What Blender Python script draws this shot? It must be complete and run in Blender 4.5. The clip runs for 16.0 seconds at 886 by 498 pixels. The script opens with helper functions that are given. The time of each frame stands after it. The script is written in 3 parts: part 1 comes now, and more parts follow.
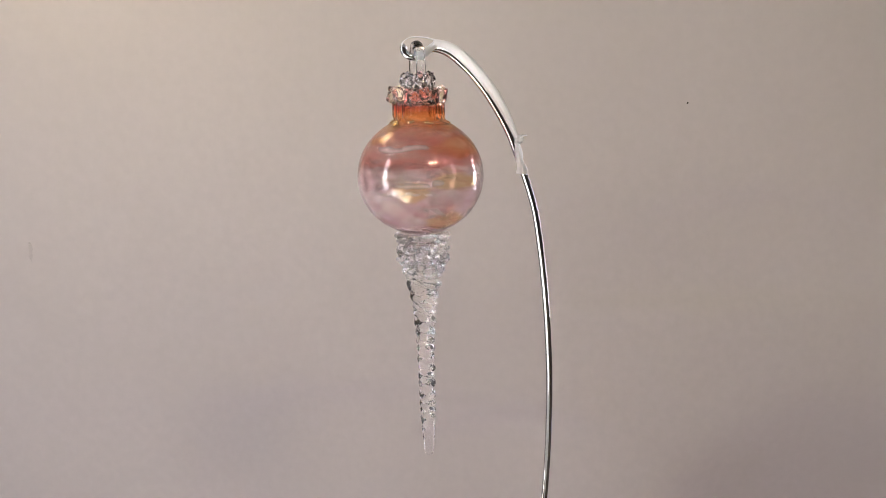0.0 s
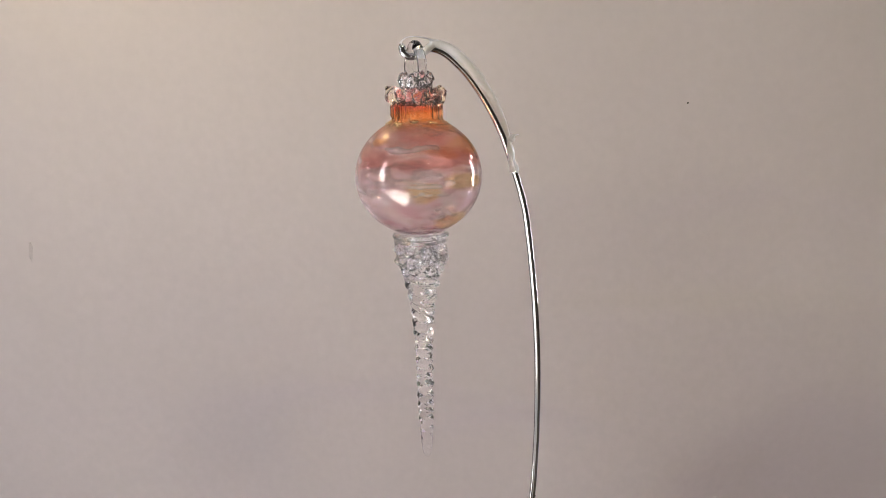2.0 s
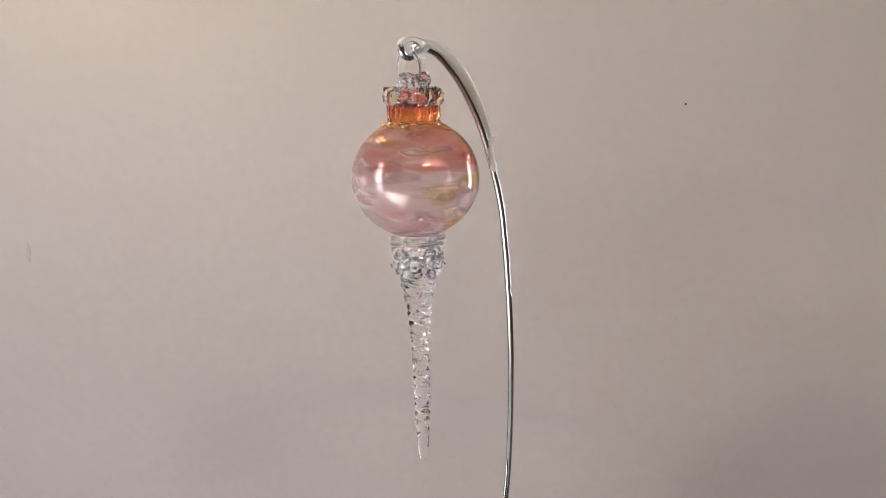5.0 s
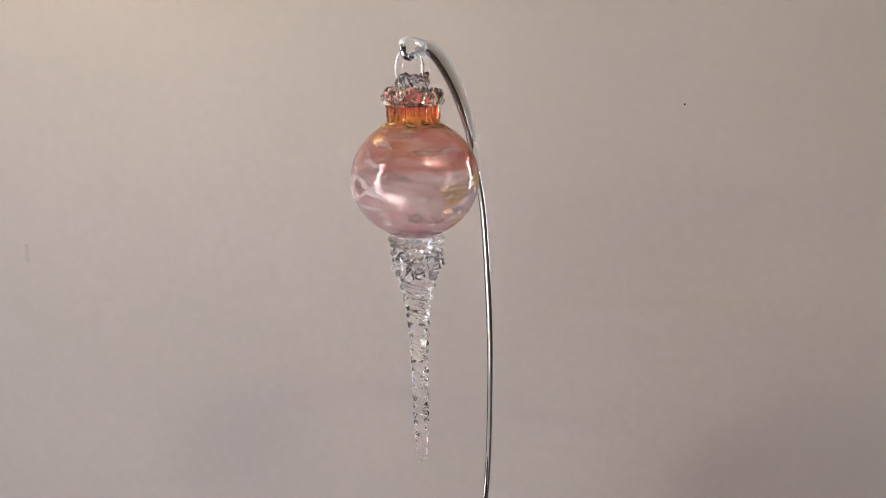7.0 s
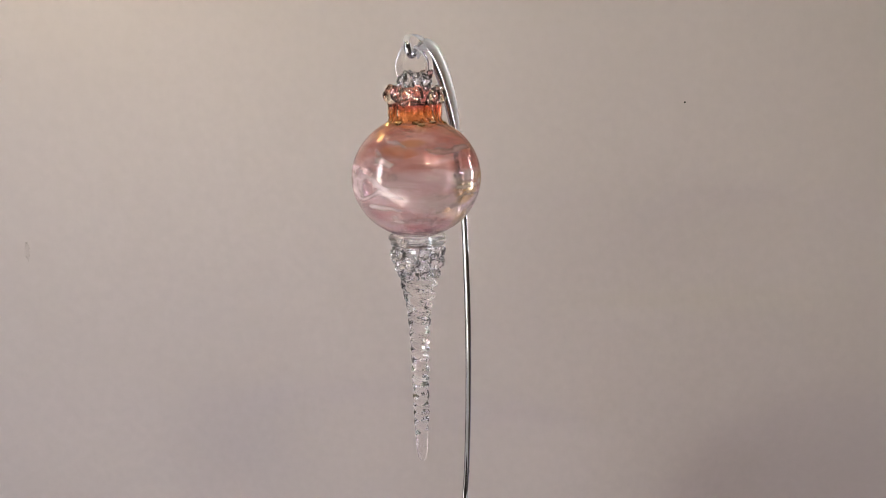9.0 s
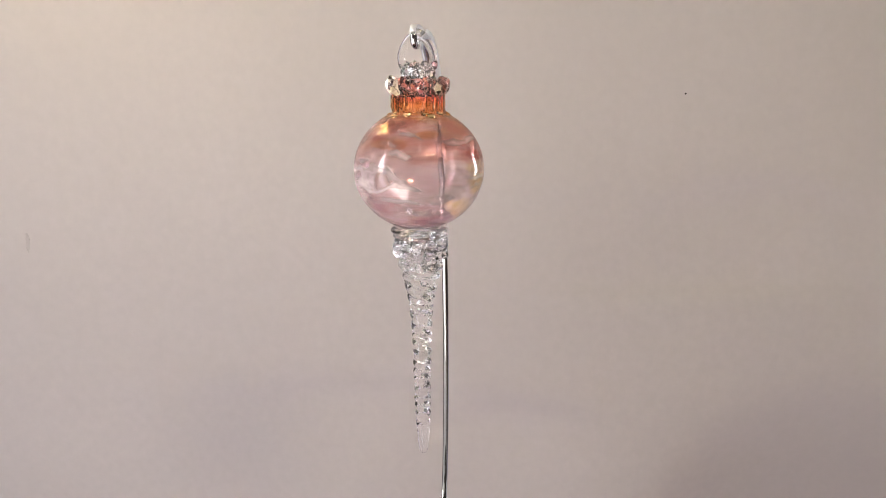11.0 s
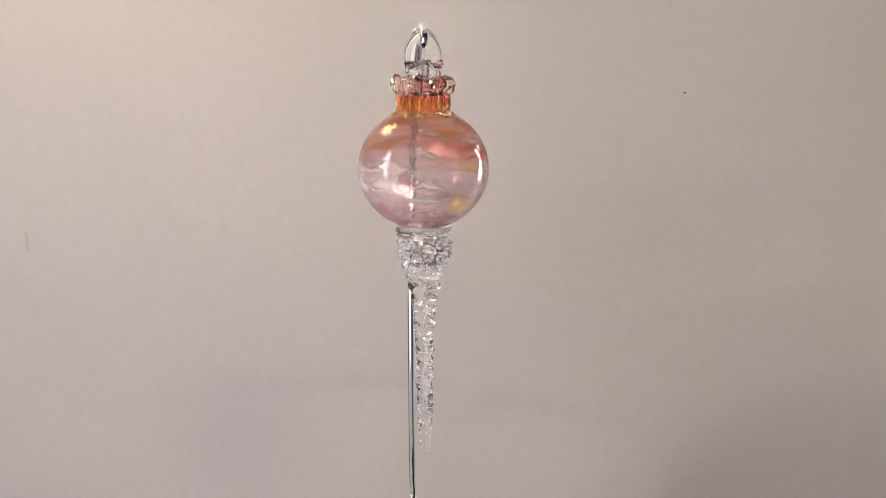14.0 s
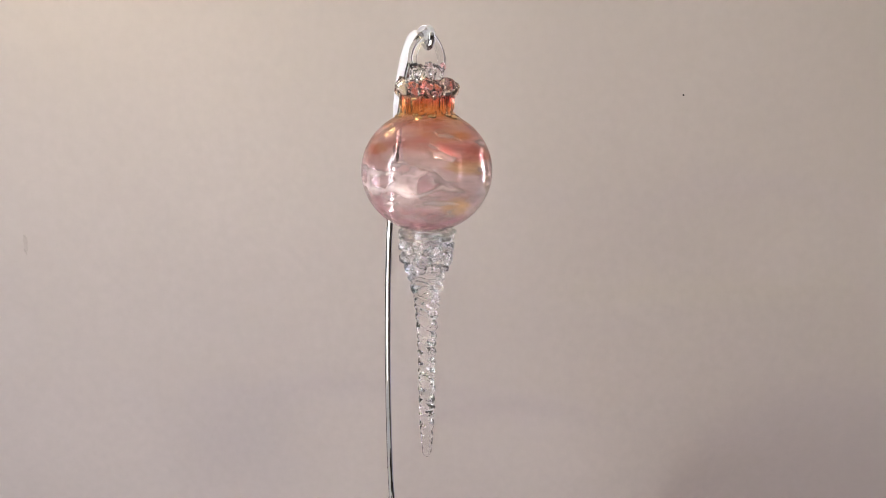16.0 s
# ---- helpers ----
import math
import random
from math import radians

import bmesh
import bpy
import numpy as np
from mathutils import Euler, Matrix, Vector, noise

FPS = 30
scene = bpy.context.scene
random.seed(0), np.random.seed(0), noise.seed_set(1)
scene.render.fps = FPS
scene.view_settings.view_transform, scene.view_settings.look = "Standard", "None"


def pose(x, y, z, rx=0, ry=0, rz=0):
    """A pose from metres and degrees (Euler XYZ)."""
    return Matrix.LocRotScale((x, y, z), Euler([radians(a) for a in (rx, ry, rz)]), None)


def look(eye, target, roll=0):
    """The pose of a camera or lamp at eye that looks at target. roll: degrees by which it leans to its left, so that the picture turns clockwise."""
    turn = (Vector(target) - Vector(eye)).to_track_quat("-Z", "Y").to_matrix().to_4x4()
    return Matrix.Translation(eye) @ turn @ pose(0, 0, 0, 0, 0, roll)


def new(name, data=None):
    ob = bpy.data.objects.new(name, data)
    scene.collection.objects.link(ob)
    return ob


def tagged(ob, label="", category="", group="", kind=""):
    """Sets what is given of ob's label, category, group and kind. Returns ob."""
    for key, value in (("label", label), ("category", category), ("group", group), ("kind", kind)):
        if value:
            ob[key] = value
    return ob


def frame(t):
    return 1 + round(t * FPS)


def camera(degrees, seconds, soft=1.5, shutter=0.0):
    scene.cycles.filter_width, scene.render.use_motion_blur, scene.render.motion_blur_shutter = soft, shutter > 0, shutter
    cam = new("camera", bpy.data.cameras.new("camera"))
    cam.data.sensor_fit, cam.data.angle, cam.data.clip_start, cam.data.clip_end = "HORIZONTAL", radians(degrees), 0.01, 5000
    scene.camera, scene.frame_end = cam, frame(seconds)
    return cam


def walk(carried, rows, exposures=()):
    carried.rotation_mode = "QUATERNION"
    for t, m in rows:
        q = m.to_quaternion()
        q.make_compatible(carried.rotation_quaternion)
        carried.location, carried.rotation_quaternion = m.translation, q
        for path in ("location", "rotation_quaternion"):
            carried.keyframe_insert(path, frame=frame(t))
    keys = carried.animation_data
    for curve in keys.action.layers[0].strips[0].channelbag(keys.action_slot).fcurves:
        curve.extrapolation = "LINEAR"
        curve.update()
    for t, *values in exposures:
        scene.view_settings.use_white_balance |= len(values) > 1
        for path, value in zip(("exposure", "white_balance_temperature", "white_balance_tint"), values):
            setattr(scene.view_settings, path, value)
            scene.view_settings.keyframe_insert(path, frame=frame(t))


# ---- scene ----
# Metres. The turntable's axis is x = y = 0; the tabletop is at z = 0.75.
TABLE = 0.75
EYE_Z = 1.035
EYE_Y = -0.438

cam = camera(58.0, 16.0, soft=0.5)
# seconds, pitch down, yaw to the left
AIM = [(0.0, 10.60, -0.32), (1.0, 10.52, -0.30), (1.5, 10.50, -0.28), (2.0, 10.60, -0.30), (2.5, 10.68, -0.32), (3.0, 10.76, -0.34), (3.5, 10.86, -0.36), (4.0, 10.74, -0.37), (5.2, 10.50, -0.44), (6.5, 10.40, -0.49), (7.0, 10.50, -0.50), (8.0, 10.50, -0.50), (8.5, 10.60, -0.50), (9.0, 10.64, -0.50), (10.2, 11.00, -0.49), (11.5, 11.31, -0.48), (12.5, 11.32, -0.48), (14.0, 11.31, -0.54), (14.5, 11.25, -0.58), (15.0, 11.23, -0.58), (15.5, 11.19, -0.59), (16.0, 11.15, -0.61)]
walk(cam, [(t, pose(0, EYE_Y, EYE_Z, 90 - pitch, 0, yaw)) for t, pitch, yaw in AIM],
     exposures=[(0.0, 3.54), (1.0, 3.50), (2.5, 3.59), (3.5, 3.63), (4.2, 3.62), (6.3, 3.51), (9.2, 3.49), (11.3, 3.77), (12.5, 3.74), (16.0, 3.72)])

# ---- light ----
world = bpy.data.worlds.new("world")
scene.world = world
world.use_nodes = True
sky = world.node_tree.nodes.new("ShaderNodeTexSky")
sky.sky_type, sky.sun_disc = "NISHITA", False
sky.sun_elevation, sky.sun_rotation = radians(40), radians(-102)
world.node_tree.links.new(sky.outputs[0], world.node_tree.nodes["Background"].inputs[0])
world.node_tree.nodes["Background"].inputs[1].default_value = 0.06


def area(name, m, sx, sy, power, colour):
    lamp = bpy.data.lights.new(name, "AREA")
    lamp.shape, lamp.size, lamp.size_y, lamp.energy, lamp.color = "RECTANGLE", sx, sy, power, colour
    ob = new(name, lamp)
    ob.matrix_world = m
    return ob


area("window_light", look((-1.29, -0.58, 1.09), (-0.2, 0.0, 1.09)), 0.22, 1.50, 0.80, (0.91, 0.93, 1.0))
area("second_window_light", look((2.585, 1.32, 1.10), (0.0, 0.0, 1.10)), 0.16, 1.60, 2.6, (0.90, 0.93, 1.0))
area("warm_lamp_light", look((-0.53, 0.36, 1.60), (-0.38, 0.36, 1.00)), 0.28, 0.18, 0.130, (1.0, 0.77, 0.36))
# added fill from high in front, to even out the backdrop's right side
area("fill_panel_light", look((0.95, -2.20, 2.555), (0.70, 0.00, 0.8)), 0.56, 0.07, 2.30, (1.0, 0.865, 0.56))
sun = bpy.data.lights.new("sun", "SUN")
sun.energy, sun.angle, sun.color = 5.0, radians(0.5), (1.0, 0.93, 0.82)
SUN_EL, SUN_WAY = radians(40), radians(12)
new("sun", sun).matrix_world = look((0, 0, 0), (math.cos(SUN_EL) * math.cos(SUN_WAY), math.cos(SUN_EL) * math.sin(SUN_WAY), -math.sin(SUN_EL)))


# ---- materials ----
def material(name):
    m = bpy.data.materials.new(name)
    m.use_nodes = True
    return m, m.node_tree.nodes, m.node_tree.links, m.node_tree.nodes["Principled BSDF"]


def grained(name, colour, second, scale, rough, bump=0.0, metal=0.0, fine=8.0):
    """Two-scale variation in colour and roughness, with a fine relief."""
    m, n, l, p = material(name)
    co = n.new("ShaderNodeTexCoord")
    big, small = n.new("ShaderNodeTexNoise"), n.new("ShaderNodeTexNoise")
    big.inputs["Scale"].default_value, small.inputs["Scale"].default_value = scale, scale * fine
    big.inputs["Detail"].default_value = small.inputs["Detail"].default_value = 5
    l.new(co.outputs["Object"], big.inputs["Vector"]), l.new(co.outputs["Object"], small.inputs["Vector"])
    both = n.new("ShaderNodeMath")
    both.operation = "MULTIPLY"
    l.new(big.outputs["Fac"], both.inputs[0]), l.new(small.outputs["Fac"], both.inputs[1])
    ramp = n.new("ShaderNodeValToRGB")
    ramp.color_ramp.elements[0].position, ramp.color_ramp.elements[1].position = 0.12, 0.42
    ramp.color_ramp.elements[0].color, ramp.color_ramp.elements[1].color = (*colour, 1), (*second, 1)
    l.new(both.outputs[0], ramp.inputs[0]), l.new(ramp.outputs[0], p.inputs["Base Color"])
    p.inputs["Metallic"].default_value = metal
    span = n.new("ShaderNodeMapRange")
    span.inputs["To Min"].default_value, span.inputs["To Max"].default_value = rough * 0.8, rough * 1.2
    l.new(small.outputs["Fac"], span.inputs[0]), l.new(span.outputs[0], p.inputs["Roughness"])
    if bump:
        b = n.new("ShaderNodeBump")
        b.inputs["Strength"].default_value, b.inputs["Distance"].default_value = bump, 0.001
        l.new(small.outputs["Fac"], b.inputs["Height"]), l.new(b.outputs[0], p.inputs["Normal"])
    return m


def clear_glass(name, colour, bump_scale, bump, metal=0.0):
    m, n, l, p = material(name)
    p.inputs["Base Color"].default_value = (*colour, 1)
    p.inputs["Transmission Weight"].default_value, p.inputs["IOR"].default_value = 1.0, 1.50
    p.inputs["Roughness"].default_value, p.inputs["Metallic"].default_value = 0.01 + 0.16 * metal, metal
    co, tex, b = n.new("ShaderNodeTexCoord"), n.new("ShaderNodeTexNoise"), n.new("ShaderNodeBump")
    tex.inputs["Scale"].default_value, tex.inputs["Detail"].default_value = bump_scale, 2
    b.inputs["Strength"].default_value, b.inputs["Distance"].default_value = bump, 0.002
    l.new(co.outputs["Object"], tex.inputs["Vector"]), l.new(tex.outputs["Fac"], b.inputs["Height"])
    l.new(b.outputs[0], p.inputs["Normal"])
    return m


def blown_glass():
    """Thin pink glass with amber fume at the shoulder and pale, milky, lustrous wisps that wind round the globe."""
    m, n, l, p = material("pink_blown_glass")
    n.remove(p)
    out = n["Material Output"]
    co, part_xyz = n.new("ShaderNodeTexCoord"), n.new("ShaderNodeSeparateXYZ")
    l.new(co.outputs["Object"], part_xyz.inputs[0])
    stretch = n.new("ShaderNodeMapping")
    stretch.inputs["Rotation"].default_value = (radians(9), radians(6), 0)
    stretch.inputs["Scale"].default_value = (22, 22, 62)
    l.new(co.outputs["Object"], stretch.inputs[0])

    slow = n.new("ShaderNodeMapping")
    slow.inputs["Rotation"].default_value = (radians(14), radians(-8), 0)
    slow.inputs["Scale"].default_value = (13, 13, 34)
    l.new(co.outputs["Object"], slow.inputs[0])

    def wisps(seed, detail, distort, by=None):
        t = n.new("ShaderNodeTexNoise")
        t.noise_dimensions = "4D"
        t.inputs["W"].default_value, t.inputs["Scale"].default_value = seed, 1.0
        t.inputs["Detail"].default_value, t.inputs["Distortion"].default_value = detail, distort
        l.new((by or stretch).outputs[0], t.inputs["Vector"])
        return t.outputs["Fac"]

    def ramp(source, a, b, low, high):
        r = n.new("ShaderNodeValToRGB")
        r.color_ramp.elements[0].position, r.color_ramp.elements[1].position = a, b
        r.color_ramp.elements[0].color, r.color_ramp.elements[1].color = (*low, 1), (*high, 1)
        l.new(source, r.inputs[0])
        return r.outputs[0]

    def mix_colour(f, a, b):
        x = n.new("ShaderNodeMix")
        x.data_type = "RGBA"
        l.new(f, x.inputs["Factor"]), l.new(a, x.inputs["A"]), l.new(b, x.inputs["B"])
        return x.outputs["Result"]

    def maths(kind, a, b=0.0, c=0.0):
        x = n.new("ShaderNodeMath")
        x.operation = kind
        for k, v in enumerate((a, b, c)):
            if isinstance(v, (int, float)):
                x.inputs[k].default_value = v
            else:
                l.new(v, x.inputs[k])
        return x.outputs[0]

    def soft_step(v, a, b):
        x = n.new("ShaderNodeMapRange")
        x.interpolation_type = "SMOOTHSTEP"
        x.inputs["From Min"].default_value, x.inputs["From Max"].default_value = a, b
        l.new(v, x.inputs[0])
        return x.outputs[0]

    broad, fine = wisps(1.0, 2, 1.0, slow), wisps(6.2, 4, 1.2)
    # flat cells drawn out round the globe, with wavering edges
    bent, drawn = n.new("ShaderNodeTexNoise"), n.new("ShaderNodeMapping")
    bent.inputs["Scale"].default_value, bent.inputs["Detail"].default_value = 55, 3
    l.new(co.outputs["Object"], bent.inputs["Vector"])
    drawn.inputs["Rotation"].default_value = (radians(10), radians(-7), 0)
    drawn.inputs["Scale"].default_value = (30, 30, 120)
    l.new(co.outputs["Object"], drawn.inputs[0])
    shift, place = n.new("ShaderNodeVectorMath"), n.new("ShaderNodeVectorMath")
    shift.operation = "MULTIPLY_ADD"
    l.new(bent.outputs["Color"], shift.inputs[0])
    shift.inputs[1].default_value, shift.inputs[2].default_value = (1.5, 1.5, 1.5), (-0.75, -0.75, -0.75)
    place.operation = "ADD"
    l.new(drawn.outputs[0], place.inputs[0]), l.new(shift.outputs[0], place.inputs[1])
    edge, cell = n.new("ShaderNodeTexVoronoi"), n.new("ShaderNodeTexVoronoi")
    edge.feature, cell.feature = "DISTANCE_TO_EDGE", "F1"
    edge.inputs["Scale"].default_value = cell.inputs["Scale"].default_value = 1.0
    l.new(place.outputs[0], edge.inputs["Vector"]), l.new(place.outputs[0], cell.inputs["Vector"])
    chance = n.new("ShaderNodeSeparateColor")
    l.new(cell.outputs["Color"], chance.inputs[0])
    pick = chance.outputs[0]

    tall = maths("MULTIPLY_ADD", maths("SUBTRACT", broad, 0.5), 0.026, part_xyz.outputs["Z"])     # height with a wavering edge
    middle = ramp(pick, 0.30, 0.80, (0.955, 0.865, 0.885), (0.995, 0.970, 0.974))
    rose = ramp(maths("MULTIPLY_ADD", pick, 0.10, wisps(3.7, 3, 1.0)), 0.44, 0.62, (0.895, 0.645, 0.60), (0.980, 0.87, 0.855))
    low = ramp(maths("MULTIPLY_ADD", pick, 0.16, wisps(8.4, 2, 1.4, slow)), 0.48, 0.66, (0.885, 0.68, 0.73), (0.990, 0.94, 0.95))
    coat = mix_colour(soft_step(tall, -0.080, -0.090), middle, low)
    coat = mix_colour(soft_step(tall, -0.064, -0.053), coat, rose)

    def patch(x, y, h, sx, sh):
        """A tinge about a place on the glass, with a ragged edge."""
        where = n.new("ShaderNodeVectorMath")
        where.operation = "SUBTRACT"
        l.new(co.outputs["Object"], where.inputs[0])
        where.inputs[1].default_value = (x, y, h)
        size = n.new("ShaderNodeVectorMath")
        size.operation = "MULTIPLY"
        l.new(where.outputs[0], size.inputs[0])
        size.inputs[1].default_value = (1 / sx, 1 / sx, 1 / sh)
        far = n.new("ShaderNodeVectorMath")
        far.operation = "LENGTH"
        l.new(size.outputs[0], far.inputs[0])
        return soft_step(maths("MULTIPLY_ADD", maths("SUBTRACT", fine, 0.5), 3.4, far.outputs["Value"]), 1.1, 0.55)

    def colour(r, g, b):
        c = n.new("ShaderNodeRGB")
        c.outputs[0].default_value = (r, g, b, 1)
        return c.outputs[0]

    gold, brown = colour(0.965, 0.87, 0.69), colour(0.92, 0.71, 0.54)
    # the first and third gold patches paint in reflections of window and lamp
    for place_on, tinge in (((0.0108, -0.0333, -0.0665, 0.0150, 0.0075), gold), ((-0.0120, -0.0320, -0.0720, 0.0120, 0.0070), gold),
                            ((0.0060, -0.0230, -0.0910, 0.0110, 0.0060), gold),
                            ((0.0150, -0.0210, -0.0490, 0.0150, 0.0050), brown), ((-0.0240, -0.0060, -0.0470, 0.0080, 0.0030), brown),
                            ((0.0250, 0.0180, -0.0560, 0.0140, 0.0050), brown)):
        coat = mix_colour(patch(*place_on), coat, tinge)
    # the neck runs from amber at its root to rose at its lip
    amber = mix_colour(soft_step(part_xyz.outputs["Z"], -0.0335, -0.0280), colour(0.978, 0.76, 0.58), colour(0.965, 0.69, 0.66))
    near_neck = soft_step(tall, -0.0400, -0.0345)
    glass_colour = mix_colour(near_neck, coat, amber)
    glass = n.new("ShaderNodeBsdfGlass")
    glass.inputs["IOR"].default_value, glass.inputs["Roughness"].default_value = 1.5, 0.0
    l.new(glass_colour, glass.inputs["Color"])
    b, wave = n.new("ShaderNodeBump"), n.new("ShaderNodeTexNoise")
    wave.inputs["Scale"].default_value, wave.inputs["Detail"].default_value = 120, 2
    l.new(co.outputs["Object"], wave.inputs["Vector"]), l.new(wave.outputs["Fac"], b.inputs["Height"])
    b.inputs["Distance"].default_value = 0.002
    l.new(maths("MULTIPLY_ADD", soft_step(tall, -0.0500, -0.0400), 0.38, 0.15), b.inputs["Strength"])      # lumpy round the neck
    l.new(b.outputs[0], glass.inputs["Normal"])
    milk, veil, cloud = n.new("ShaderNodeBsdfTranslucent"), n.new("ShaderNodeBsdfDiffuse"), n.new("ShaderNodeMixShader")
    milk.inputs["Color"].default_value = (0.94, 0.86, 0.87, 1)
    veil.inputs["Color"].default_value = (0.92, 0.84, 0.85, 1)
    cloud.inputs[0].default_value = 0.5
    l.new(milk.outputs[0], cloud.inputs[1]), l.new(veil.outputs[0], cloud.inputs[2])
    # white threads along the cells' edges, and thin veils
    thread = maths("MULTIPLY", soft_step(edge.outputs["Distance"], 0.28, 0.0), soft_step(wisps(20.0, 3, 1.0), 0.48, 0.66))
    veil_amount = maths("MULTIPLY", soft_step(wisps(15.0, 3, 1.2), 0.48, 0.66), 0.19)
    amount = maths("MULTIPLY_ADD", thread, 0.34, maths("ADD", veil_amount, 0.035))
    amount = maths("MULTIPLY", amount, maths("SUBTRACT", 1.0, near_neck))
    body = n.new("ShaderNodeMixShader")
    l.new(amount, body.inputs[0]), l.new(glass.outputs[0], body.inputs[1]), l.new(cloud.outputs[0], body.inputs[2])
    # gold fume: a thin metallic lustre, thick round the neck and in flecks below
    lustre, shine = n.new("ShaderNodeBsdfGlossy"), n.new("ShaderNodeMixShader")
    lustre.inputs["Color"].default_value, lustre.inputs["Roughness"].default_value = (1.0, 0.74, 0.36, 1), 0.10
    l.new(b.outputs[0], lustre.inputs["Normal"])
    fume = maths("MULTIPLY", soft_step(tall, -0.0440, -0.0370), soft_step(fine, 0.44, 0.60))
    l.new(maths("MULTIPLY", fume, 0.24), shine.inputs[0]), l.new(body.outputs[0], shine.inputs[1]), l.new(lustre.outputs[0], shine.inputs[2])
    l.new(shine.outputs[0], out.inputs["Surface"])
    return m


def glowing(name, colour, strength):
    m, n, l, p = material(name)
    p.inputs["Base Color"].default_value = (*colour, 1)
    p.inputs["Emission Color"].default_value, p.inputs["Emission Strength"].default_value = (*colour, 1), strength
    return m


def film(name):
    """Thin white translucent ribbon with a satin sheen."""
    m, n, l, p = material(name)
    p.inputs["Base Color"].default_value = (0.97, 0.96, 1.0, 1)
    p.inputs["Roughness"].default_value = 0.32
    p.inputs["Coat Weight"].default_value, p.inputs["Coat Roughness"].default_value = 0.8, 0.12
    p.inputs["Sheen Weight"].default_value, p.inputs["Sheen Roughness"].default_value = 0.6, 0.4
    p.inputs["Sheen Tint"].default_value = (0.95, 0.95, 1.0, 1)
    co, wave, b = n.new("ShaderNodeTexCoord"), n.new("ShaderNodeTexNoise"), n.new("ShaderNodeBump")
    wave.inputs["Scale"].default_value, wave.inputs["Detail"].default_value = 260, 3
    l.new(co.outputs["Object"], wave.inputs["Vector"]), l.new(wave.outputs["Fac"], b.inputs["Height"])
    b.inputs["Strength"].default_value, b.inputs["Distance"].default_value = 0.2, 0.001
    l.new(b.outputs[0], p.inputs["Normal"])
    thin, both = n.new("ShaderNodeBsdfTranslucent"), n.new("ShaderNodeMixShader")
    thin.inputs["Color"].default_value = (0.99, 0.97, 1.0, 1)
    both.inputs[0].default_value = 0.18
    l.new(p.outputs[0], both.inputs[1]), l.new(thin.outputs[0], both.inputs[2])
    l.new(both.outputs[0], n["Material Output"].inputs["Surface"])
    return m


PAPER = grained("backdrop_paper", (0.612, 0.565, 0.540), (0.652, 0.602, 0.575), 2.2, 0.75, 0.05, fine=40)
BOUNCE_PAPER = grained("white_bounce_paper", (0.82, 0.82, 0.85), (0.87, 0.87, 0.89), 3.0, 0.7, 0.05, fine=40)
PLASTER = grained("room_plaster", (0.46, 0.44, 0.42), (0.52, 0.50, 0.47), 1.5, 0.8, 0.1)
PANELLING = grained("dark_panelling", (0.045, 0.035, 0.03), (0.07, 0.055, 0.045), 3.0, 0.6, 0.1)
CEILING = grained("ceiling_paint", (0.70, 0.68, 0.66), (0.76, 0.74, 0.72), 1.5, 0.8, 0.05)
BOARDS = grained("floor_boards", (0.47, 0.42, 0.52), (0.57, 0.52, 0.62), 4.0, 0.45, 0.1)
WOOD = grained("table_wood", (0.035, 0.022, 0.014), (0.07, 0.045, 0.03), 9.0, 0.4, 0.1)
CHROME = grained("polished_steel", (0.54, 0.55, 0.58), (0.62, 0.63, 0.66), 60.0, 0.03, 0.0, 1.0)
FRAME_PAINT = grained("white_paint", (0.74, 0.74, 0.73), (0.80, 0.80, 0.79), 6.0, 0.4)
SPECK = grained("dark_mark", (0.05, 0.045, 0.04), (0.10, 0.09, 0.08), 200.0, 0.8)
SMUDGE = grained("grey_smudge", (0.55, 0.505, 0.48), (0.60, 0.553, 0.525), 90.0, 0.8)
CLEAR = clear_glass("clear_glass", (0.994, 0.982, 1.0), 300, 0.45)
LOOP_GLASS = clear_glass("smooth_clear_glass", (0.992, 0.988, 1.0), 120, 0.10)
BEAD_CLEAR = clear_glass("clear_yellowish_glass", (0.99, 0.945, 0.86), 200, 0.12)
BEAD_PINK = clear_glass("rose_glass", (0.99, 0.60, 0.60), 200, 0.15)
GOLD_GLASS = clear_glass("gold_glass", (1.0, 0.76, 0.36), 400, 0.3, 0.5)
BLOWN = blown_glass()
RIBBON = film("white_ribbon")
FILL_GLOW = glowing("fill_panel_glow", (1.0, 0.97, 0.94), 1.2)
TUBE_GLOW = glowing("tube_glow", (1.0, 0.97, 0.93), 2.0)


# ---- mesh helpers ----
def part(name, bm, mat, parent=None, label="", smooth=True):
    me = bpy.data.meshes.new(name)
    bmesh.ops.recalc_face_normals(bm, faces=bm.faces)
    bm.to_mesh(me)
    bm.free()
    me.materials.append(mat)
    if smooth:
        me.polygons.foreach_set("use_smooth", [True] * len(me.polygons))
    ob = new(name, me)
    ob.parent = parent
    return tagged(ob, label)


def box(x0, y0, z0, x1, y1, z1, bevel=0.0):
    bm = bmesh.new()
    bmesh.ops.create_cube(bm, size=1.0)
    for v in bm.verts:
        v.co = Vector(((x0 + x1) / 2 + v.co.x * (x1 - x0), (y0 + y1) / 2 + v.co.y * (y1 - y0), (z0 + z1) / 2 + v.co.z * (z1 - z0)))
    if bevel:
        bmesh.ops.bevel(bm, geom=bm.edges[:], offset=bevel, segments=2, affect="EDGES")
    return bm


